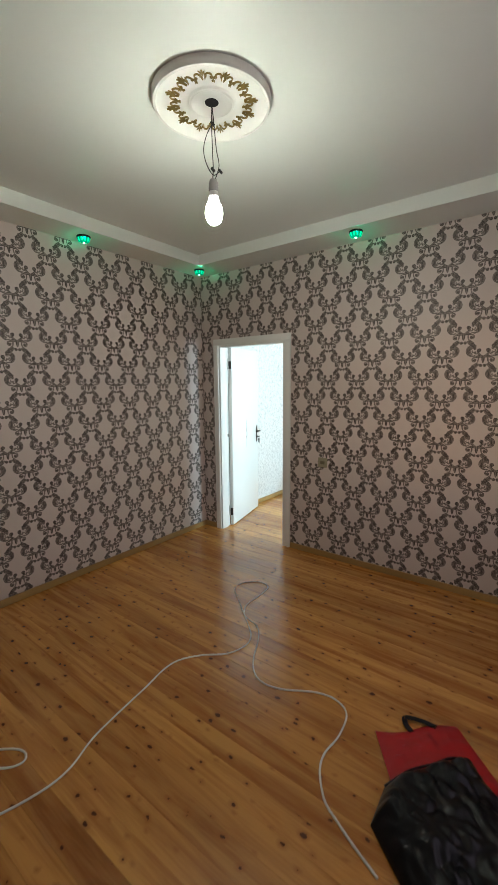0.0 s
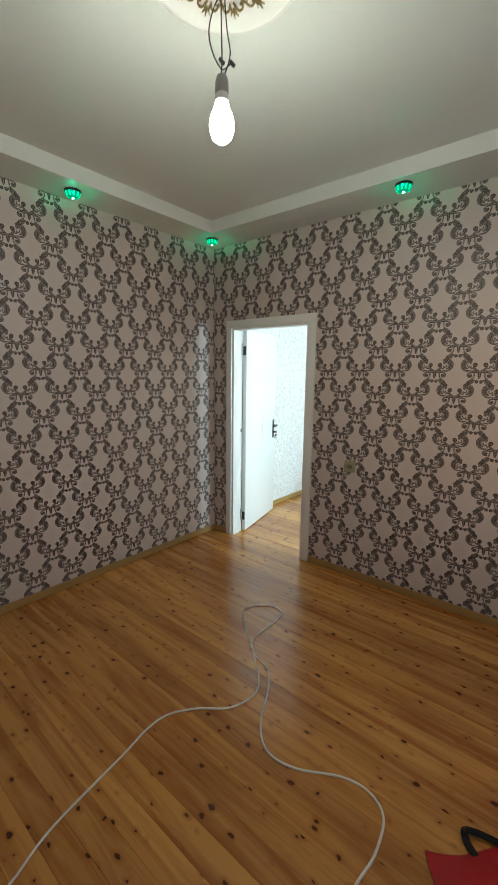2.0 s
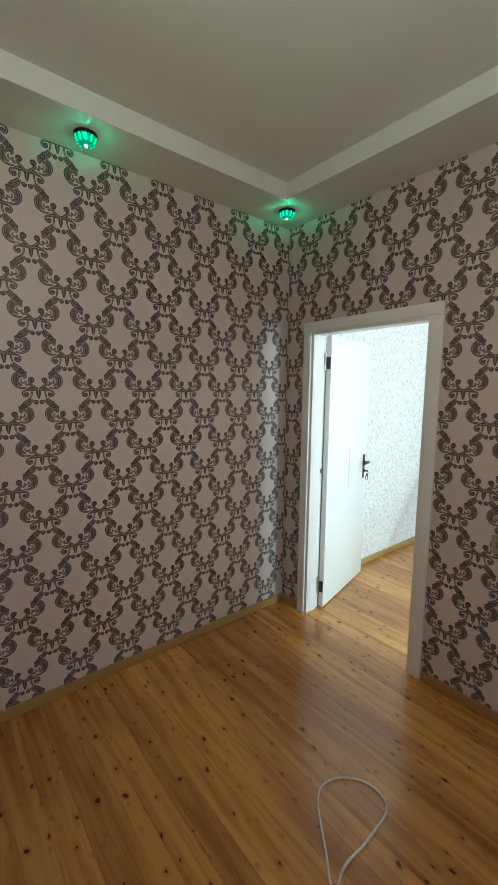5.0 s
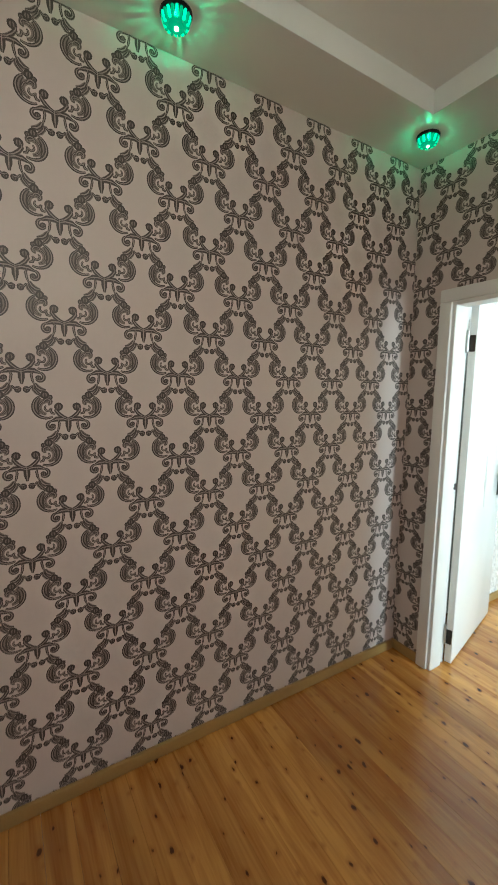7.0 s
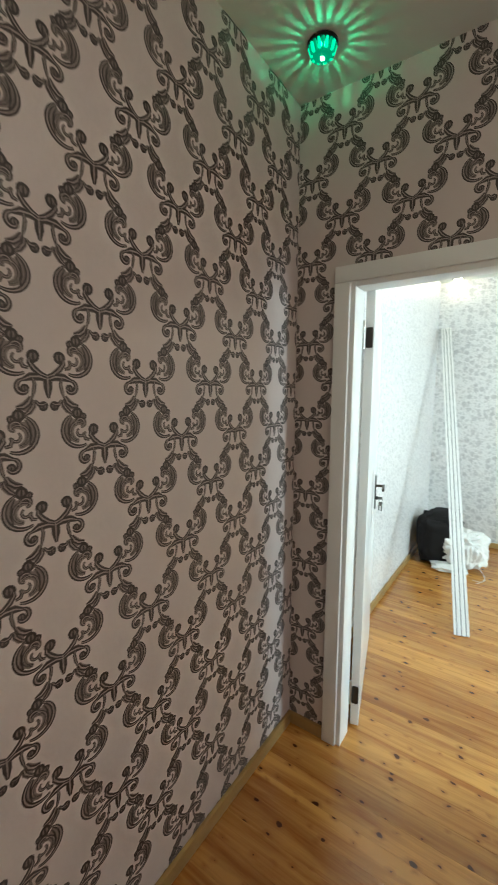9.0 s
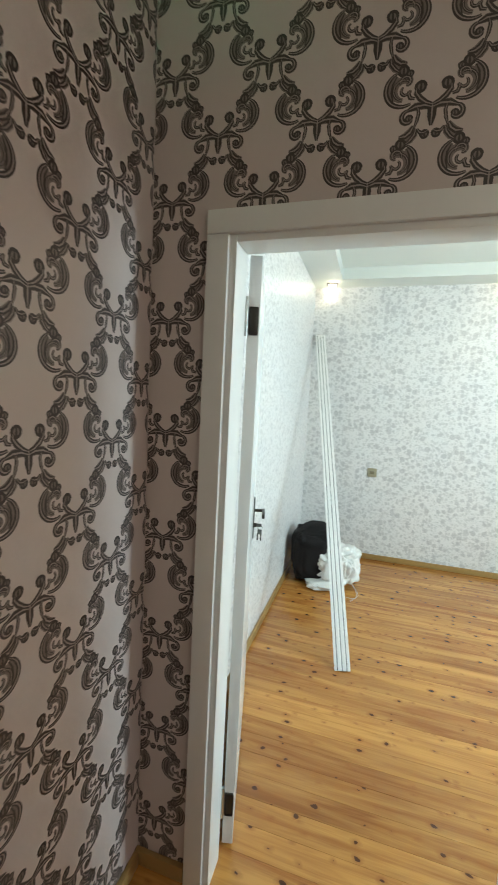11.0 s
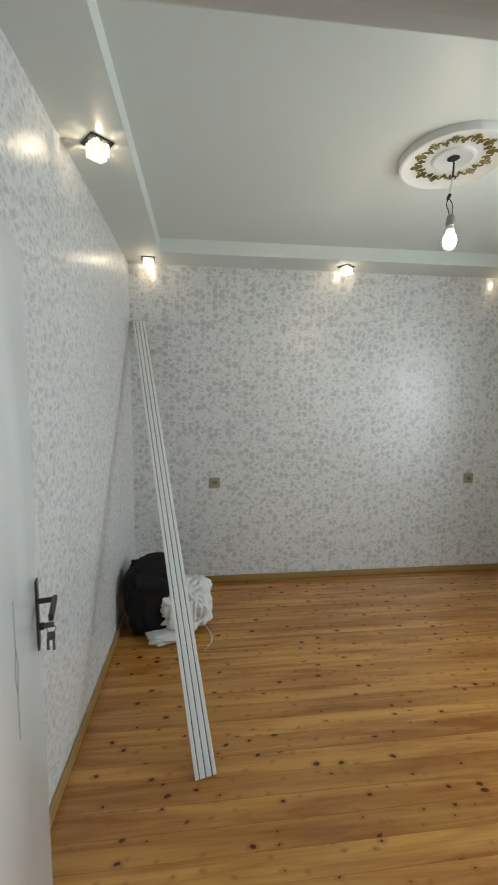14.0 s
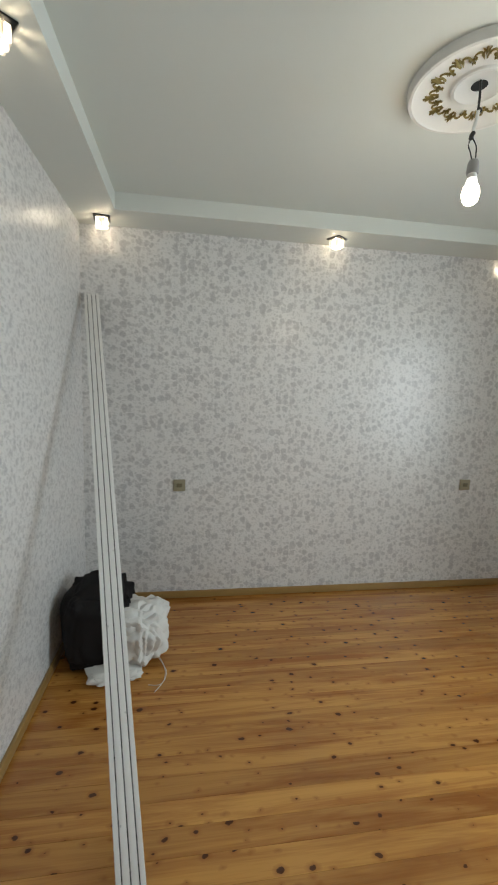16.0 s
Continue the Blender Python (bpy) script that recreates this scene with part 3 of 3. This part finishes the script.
def square_lamp():
    ob = thing("soffit_lamp", "square dark-framed soffit lamp with glowing clear crystals", "ceiling lamp", (0, 0, 0), group="white soffit lamps")
    part("rim", box(bmesh.new(), -0.053, -0.053, -0.008, 0.053, 0.053, 0.0, 0.003), BLACK, ob, "square dark metal plate")
    for k in range(4):
        for j in range(3):
            bm = bmesh.new()
            box(bm, -0.036 + 0.0265 * j, 0.028, -0.062 - 0.004 * (j % 2), -0.0175 + 0.0265 * j, 0.038, -0.010, 0.005)
            bmesh.ops.rotate(bm, verts=bm.verts, cent=(0, 0, 0), matrix=Matrix.Rotation(k * math.pi / 2, 3, "Z"))
            part("crystal", bm, (CRYSTAL, CRYSTAL_DIM)[(j + k) % 2], ob)
    part("crystal_base", box(bmesh.new(), -0.026, -0.026, -0.068, 0.026, 0.026, -0.056, 0.006), CRYSTAL, ob)
    part("led", lathe(bmesh.new(), [(0.0, -0.040), (0.009, -0.041), (0.009, -0.055), (0.0, -0.0555)], 12), CRYSTAL_CORE, ob, "bright lamp capsule")
    return ob


lamp = round_lamp()
lamp.matrix_world = pose(0.161, -1.445, SOFFIT)
copy_thing(lamp, pose(0.200, -0.226, SOFFIT, 0, 0, 9))
copy_thing(lamp, pose(1.841, -0.240, SOFFIT, 0, 0, 4))
for x, y in ((0.161, -1.445), (0.200, -0.226), (1.841, -0.240)):
    point("soffit_lamp_light", (x, y, SOFFIT - 0.029), 1.6, (0.03, 1.0, 0.42), 0.005)
lamp = square_lamp()
SQUARE = ((0.149, 1.600, 40), (0.176, 3.025, 8), (1.788, 3.025, 35), (3.30, 3.025, 20))
lamp.matrix_world = pose(SQUARE[0][0], SQUARE[0][1], SOFFIT2, 0, 0, SQUARE[0][2])
for x, y, a in SQUARE[1:]:
    copy_thing(lamp, pose(x, y, SOFFIT2, 0, 0, a))
for x, y, a in SQUARE:
    point("soffit_lamp_light", (x, y, SOFFIT2 - 0.030), 4.0, (1.0, 0.86, 0.60), 0.010)

# ---- wall sockets ----


def wall_socket(at, turn, label):
    """Built against a wall that lies behind it along +y."""
    ob = thing("wall_socket", label, "socket", at, turn, group="wall sockets")
    part("cover", box(bmesh.new(), -0.045, -0.012, -0.045, 0.045, 0.0, 0.045, 0.005), IVORY, ob)
    well = part("well", box(bmesh.new(), -0.021, -0.0145, -0.015, 0.021, -0.010, 0.015, 0.002), IVORY_DARK, ob)
    # raised discs, their near-black colour painting the shade of the pin holes
    for s in (-1, 1):
        part("pin_hole", lathe(bmesh.new(), [(0.0, -0.0158), (0.0035, -0.0158), (0.0035, -0.012), (0.0, -0.012)], 10), SLOT_SHADE, well).matrix_basis = pose(s * 0.0095, 0, 0, -90) @ Matrix.Diagonal((1, 1, -1, 1))


wall_socket((0.692, FAR, 0.902), 0, "yellowed ivory double-pin wall socket on floral wallpaper")
wall_socket((3.077, FAR, 0.901), 0, "yellowed ivory wall socket on floral wallpaper")
wall_socket((1.483, 0.0, 0.897), 0, "small brown-beige wall socket on scroll wallpaper")

# ---- leaning curtain rail ----


def curtain_rail(bottom, top, wide):
    ob = thing("curtain_rail", "long white plastic curtain rail with dark slots, leaning in the corner", "curtain rail")
    b, t = Vector(bottom), Vector(top)
    up = (t - b).normalized()
    side = Vector((1, 0.06, 0))
    side = (side - up * side.dot(up)).normalized()
    out = side.cross(up)
    m = Matrix((side, up, out)).transposed().to_4x4()
    m.translation = b
    ob.matrix_world = m
    long, h, d = (t - b).length, wide / 2, 0.013
    for x0, x1 in ((-h, -h + 0.0168), (-h + 0.0210, -0.0021), (0.0021, h - 0.0210), (h - 0.0168, h)):
        part("rail_strip", box(bmesh.new(), x0, 0, -d, x1, long, 0, 0.0012), PVC, ob)
    # the grooves' shade is put into this strip's near-black colour
    part("slot_floor", box(bmesh.new(), -h + 0.002, 0.004, -d - 0.003, h - 0.002, long - 0.004, -0.008), SLOT_SHADE, ob)
    for k in range(9):
        x = (-0.022, 0.022)[k % 2]
        part("screw", lathe(bmesh.new(), [(0.0, 0.0015), (0.0035, 0.0012), (0.004, -0.001), (0.0, -0.001)], 10), STEEL, ob).matrix_basis = pose(x, 0.18 + k * 0.32, 0)
    return ob


curtain_rail((0.600, 1.240, 0.008), (0.080, 3.120, 2.262), 0.093)

# ---- soft things ----


def crumpled(bm, size, seed, folds, fine, squash=2.0, sub=5):
    """A lumpy closed sack of that size standing on z = 0."""
    made = bmesh.ops.create_icosphere(bm, subdivisions=sub, radius=1.0)["verts"]
    off = Vector((seed * 3.7, seed * 1.9, seed * 5.3))
    for v in made:
        n = v.co.normalized()
        sq = Vector([math.copysign(abs(c) ** (1 / squash * 1.3), c) for c in n])
        a = noise.noise(n * 1.6 + off) * 0.22 + folds * abs(noise.noise(Vector((n.x * 4, n.y * 4, n.z * 1.6)) + off * 2)) - folds * 0.2
        a += fine * noise.turbulence(n * 5 + off, 3, True)
        p = sq * (0.86 + a)
        z = max(p.z * 0.5 + 0.5, 0.0)
        v.co = Vector((p.x * size[0] / 2, p.y * size[1] / 2, z * size[2]))
    return bm


def sack(name, label, category, at, turn, size, seed, mat, folds=0.25, fine=0.06, squash=2.0):
    ob = solid(name, crumpled(bmesh.new(), size, seed, folds, fine, squash), mat, label, category)
    for p in ob.data.polygons:
        p.use_smooth = True
    ob.matrix_world = pose(*at, 0, 0, turn)
    return ob


sack("cloth_bag", "black cloth bag slumped in the room corner", "cloth bag", (0.240, 2.53, 0.0), 8, (0.45, 0.50, 0.475), 2.0, BLACKCLOTH, 0.10, 0.02, 2.6)
cloth = sack("white_cloth", "crumpled white sheer cloth beside the black cloth bag", "cloth", (0.452, 2.44, 0.0), -12, (0.42, 0.44, 0.36), 5.0, WHITECLOTH, 0.26, 0.055, 1.7)
hem = part("trailing_hem", crumpled(bmesh.new(), (0.34, 0.22, 0.075), 9.0, 0.22, 0.06, 1.8, 4), WHITECLOTH, cloth)
hem.matrix_basis = pose(-0.06, -0.155, 0.0, 0, 0, 20)
for p in hem.data.polygons:
    p.use_smooth = True
bm = tube(bmesh.new(), smooth_line([(0.58, 2.42, 0.05), (0.635, 2.34, 0.004), (0.64, 2.23, 0.003), (0.595, 2.14, 0.003)], 6), 0.0018, 5)
tube(bm, smooth_line([(0.585, 2.40, 0.04), (0.65, 2.30, 0.004), (0.625, 2.20, 0.003), (0.555, 2.20, 0.003)], 6), 0.0015, 5)
solid("loose_thread", bm, CABLE, "pale loose threads trailing from the white cloth", "thread")

# red carrier bag, nearly flat on the floor, and the black bin bag on its end
bm = bmesh.new()
bmesh.ops.create_grid(bm, x_segments=36, y_segments=36, size=1.0)
for v in bm.verts:
    u, w = v.co.x, v.co.y
    edge = (1 - abs(u) ** 4) * (1 - abs(w) ** 4)
    z = 0.004 + 0.030 * edge * (0.7 + 0.5 * noise.noise(Vector((u * 1.5, w * 1.5, 1)))) + 0.022 * edge * abs(noise.noise(Vector((u * 4, w * 6, 4))))
    v.co = Vector((u * (0.215 - 0.02 * w), w * 0.26 * (1 + 0.06 * math.sin(3 * u)), z))
bmesh.ops.solidify(bm, geom=bm.faces[:], thickness=-0.003)
red = thing("carrier_bag", "bright red plastic carrier bag lying on the floor", "bag", (2.905, -1.695, 0.0), 39)
part("bag_body", bm, RED, red)
bm = bmesh.new()
line = smooth_line([(-0.03, 0.240, 0.012), (-0.042, 0.285, 0.018), (-0.028, 0.312, 0.022), (0.03, 0.296, 0.020), (0.085, 0.266, 0.014), (0.090, 0.238, 0.012)], 6)
for k in range(len(line) - 1):
    a, b = line[k], line[k + 1]
    d = (b - a).normalized().cross(Vector((0, 0, 1))) * 0.012
    quad = [bm.verts.new(p) for p in (a - d, a + d, b + d, b - d)]
    bm.faces.new(quad)
bmesh.ops.remove_doubles(bm, verts=bm.verts, dist=0.004)
bmesh.ops.solidify(bm, geom=bm.faces[:], thickness=0.004)
part("strap_handle", bm, BLACKCLOTH, red, "black strap handle")


def bin_bag(at, turn):
    """A flattened plastic sack: its open rim lies straight across, one side bulges out."""
    ob = thing("bin_bag", "shiny crumpled black plastic sack lying over the red bag", "bin bag", at, turn)
    bm = bmesh.new()
    bmesh.ops.create_grid(bm, x_segments=64, y_segments=64, size=1.0)
    for v in bm.verts:
        u, w = v.co.x, v.co.y
        y = 0.25 * w if w > 0 else 0.34 * w
        bulge = min(1.0, max(0.0, (0.25 - y) / 0.11))
        left, right = -0.206 - 0.125 * bulge + 0.05 * max(0.0, -w) ** 2, 0.204 - 0.02 * bulge
        x = left + (right - left) * (u + 1) / 2
        edge = (1 - abs(u) ** 6) * (1 - abs(w) ** 8)
        crease = abs(noise.noise(Vector((x * 9 + y * 4, y * 7, 2.5)))) + 0.6 * abs(noise.noise(Vector((x * 21, y * 15 + x * 6, 7.1))))
        lift = 0.030 * max(0.0, w) * (1 - abs(u) ** 4)
        v.co = Vector((x, y, 0.006 + lift + 0.085 * edge * (0.75 + 0.5 * noise.noise(Vector((u * 1.3, w * 1.3, 5)))) + 0.045 * edge ** 0.5 * crease))
    bmesh.ops.solidify(bm, geom=bm.faces[:], thickness=-0.002)
    part("bag_body", bm, BINBAG, ob)
    bm = bmesh.new()
    line = smooth_line([(-0.206, 0.246, 0.020), (-0.10, 0.254, 0.052), (0.02, 0.250, 0.060), (0.12, 0.256, 0.056), (0.204, 0.246, 0.024)], 7)
    tube(bm, line, 0.005, 7)
    part("folded_rim", bm, BINBAG, ob, "rolled black plastic rim")
    return ob


bin_bag((3.040, -1.860, 0.0), 51)

# white extension cable on the floor
CABLE_LINE = [(1.10, -2.90), (1.281, -2.714), (1.369, -2.656), (1.424, -2.670), (1.410, -2.725), (1.30, -2.83), (1.28, -3.02), (1.42, -3.06), (1.55, -2.90), (1.615, -2.72), (1.62, -2.58), (1.560, -2.42), (1.525, -2.22), (1.503, -2.07), (1.478, -1.94), (1.487, -1.83),
              (1.565, -1.715), (1.681, -1.610), (1.722, -1.482), (1.685, -1.380), (1.560, -1.265), (1.380, -1.115), (1.220, -0.972), (1.224, -0.855), (1.318, -0.775), (1.423, -0.803), (1.443, -0.966), (1.443, -1.104), (1.500, -1.212), (1.578, -1.252), (1.662, -1.280),
              (1.750, -1.385), (1.830, -1.545), (1.905, -1.640), (1.99, -1.678), (2.103, -1.655), (2.253, -1.570), (2.361, -1.553), (2.443, -1.605), (2.466, -1.740), (2.454, -1.863), (2.476, -1.950), (2.545, -2.045), (2.626, -2.092), (2.705, -2.130), (2.80, -2.17)]
line = smooth_line([(x, y, 0.0046) for x, y in CABLE_LINE], 8)
solid("extension_cable", tube(bmesh.new(), line, 0.0046, 8), CABLE, "thin white electric cable looped across the floorboards", "cable")

# ---- printed scrolls of the first wallpaper ----
RW, RH = 0.2645, 0.323      # repeat of the paper: width, height


def scroll_motif():
    """One bouquet of scrolls; its lower tip at (0, 0), in parts of the repeat's width."""
    body, dark, light = [], [], []

    def both(line, wide, thin=0.016, inner=0.3, full=0.0):
        for s in (-1, 1):
            p = [(s * x * RW, y * RW) for x, y in line]
            dark.append(ribbon(p, wide * RW, thin * RW, 0.0003, 0.0005))
            if full:
                body.append(ribbon(p, full * RW, 0.02 * RW, 0.0002, 0.0002))
            if inner:
                light.append(ribbon(p, wide * inner * RW, 0.002 * RW, 0.0002, 0.0010))

    def bud(x, y, size):
        """A rolled-up end with a light middle."""
        both(arc(x, y, size, 0, 400, 14, size * 0.85), size * 0.60, size * 0.4, 0.0, 0)
        both([(x, y - size * 0.8), (x, y - size * 0.2), (x + 0.002, y + size * 0.8)], size * 0.5, size * 0.2, 0.0, size * 2)

    both(arc(-0.255, 0.450, 0.155, 298, 112, 20, 0.140), 0.046, 0.014, 0.25)               # great outer crescent
    both([(-0.335, 0.350), (-0.352, 0.42), (-0.345, 0.49), (-0.315, 0.555)], 0.018, 0.006, 0.0, 0.075)     # veins of the leaf within it
    both(arc(-0.250, 0.440, 0.092, 268, 30, 14, 0.070), 0.026, 0.010, 0.25, 0.070)
    both(arc(-0.232, 0.500, 0.050, 200, -90, 12, 0.028), 0.032, 0.012, 0.3, 0.050)         # swirl at its head
    both(arc(-0.232, 0.420, 0.042, 120, 360, 10, 0.024), 0.030, 0.012, 0.25)
    bud(-0.262, 0.590, 0.042)                                                              # buds on top
    bud(-0.205, 0.560, 0.028)
    both([(0.0, 0.285), (-0.055, 0.305), (-0.105, 0.345), (-0.142, 0.395), (-0.140, 0.430)], 0.046, 0.018, 0.28, 0.055)   # stem of the inner curl
    bud(-0.108, 0.440, 0.044)
    both([(-0.150, 0.350), (-0.190, 0.360), (-0.205, 0.395), (-0.190, 0.425)], 0.034, 0.012, 0.25, 0.04)
    both([(0.0, 0.262), (-0.065, 0.285), (-0.140, 0.282), (-0.205, 0.255)], 0.058, 0.024, 0.26, 0.075)      # yoke
    both(arc(-0.196, 0.200, 0.058, 100, 330, 12, 0.040), 0.042, 0.016, 0.28, 0.050)        # side roll below the yoke
    bud(-0.186, 0.188, 0.030)
    both([(-0.120, 0.275), (-0.108, 0.225), (-0.118, 0.165), (-0.135, 0.110)], 0.034, 0.014, 0.25)
    both([(-0.140, 0.125), (-0.165, 0.075), (-0.205, 0.045), (-0.262, 0.040)], 0.050, 0.014, 0.3, 0.075)   # leaf towards the next bouquet
    both([(-0.120, 0.100), (-0.130, 0.050), (-0.165, 0.005), (-0.200, -0.020)], 0.038, 0.012, 0.28, 0.060)
    both([(-0.110, 0.095), (-0.085, 0.062), (-0.052, 0.058), (-0.020, 0.075)], 0.036, 0.014, 0.25)         # foot
    bud(-0.046, 0.046, 0.034)
    p = [(0.0, y * RW) for y in (0.295, 0.25, 0.19, 0.110)]                                # drop in the middle
    dark.append(ribbon(p, 0.080 * RW, 0.016 * RW, 0.0003, 0.0005))
    light.append(ribbon(p, 0.014 * RW, 0.002 * RW, 0.0002, 0.0010))
    return gathered(body), gathered(dark), gathered(light)


MOTIF = scroll_motif()


def print_scrolls(wall, to_world, u0, v0, span, holes, wide=RW):
    """Lays the motif in a half-drop lattice over a wall; to_world maps (along, up, out) to the world."""
    a0, a1, b0, b1 = span
    spots = []
    for i in range(int((a0 - u0) / (wide / 2)) - 2, int((a1 - u0) / (wide / 2)) + 3):
        for j in range(int((b0 - v0) / RH) - 3, int((b1 - v0) / RH) + 3):
            spots.append((u0 + i * wide / 2, v0 + (j + 0.5 * (i % 2)) * RH))
    spots = np.array(spots)
    for name, (v, q), mat in (("scroll_shading", MOTIF[0], INK_MID), ("printed_scrolls", MOTIF[1], INK), ("scroll_highlights", MOTIF[2], INK_LIGHT)):
        allv = (v[None] + np.c_[spots, np.zeros(len(spots))][:, None]).reshape(-1, 3)
        allq = (q[None] + (np.arange(len(spots)) * len(v))[:, None, None]).reshape(-1, 4)
        c = allv[allq]
        ok = (c[..., 0].max(1) > a0) & (c[..., 0].min(1) < a1) & (c[..., 1].max(1) > b0) & (c[..., 1].min(1) < b1)
        allv[:, 0], allv[:, 1] = allv[:, 0].clip(a0, a1), allv[:, 1].clip(b0, b1)
        for h in holes:
            m = c.mean(1)
            ok &= ~((m[:, 0] > h[0]) & (m[:, 0] < h[1]) & (m[:, 1] > h[2]) & (m[:, 1] < h[3]))
        allq = allq[ok]
        used, back = np.unique(allq, return_inverse=True)
        pts, faces = to_world(allv[used]), back.reshape(-1, 4)
        me = bpy.data.meshes.new(name)
        me.vertices.add(len(pts))
        me.vertices.foreach_set("co", pts.astype(np.float32).ravel())
        me.loops.add(faces.size)
        me.loops.foreach_set("vertex_index", faces.astype(np.int32).ravel())
        me.polygons.add(len(faces))
        me.polygons.foreach_set("loop_start", (np.arange(len(faces)) * 4).astype(np.int32))
        me.update(calc_edges=True)
        me.materials.append(mat)
        ob = new(name, me)
        ob.parent = wall
        tagged(ob, "dark brown printed baroque scrolls", "", "", "stuff")


print_scrolls(wall_left, lambda p: np.c_[p[:, 2], p[:, 0], p[:, 1]], -1.118, 1.540, (BACK, -0.002, 0.03, SOFFIT), (), 0.2695)
print_scrolls(partition, lambda p: np.c_[p[:, 0], -p[:, 2], p[:, 1]], 0.458, 2.202, (0.002, W, 0.03, SOFFIT), ((0.19, 1.13, -1, 2.07),))

# ---- floorboards ----


def boards(y0, y1, x0, x1, count):
    w = (y1 - y0) / count
    bm = box(bmesh.new(), x0, 0.0005, -0.022, x1, w - 0.0005, 0.0)
    me = mesh_of("floorboard", bm, FLOORING)
    for k in range(count):
        ob = new("floorboard", me)
        ob.parent = floor
        ob.location = (0, y0 + k * w, 0)


boards(BACK, 0.0, 0.0, W, 40)
boards(0.0, Y2, DOOR[0], DOOR[1], 1)
boards(Y2, FAR, LEFT2, W, 30)
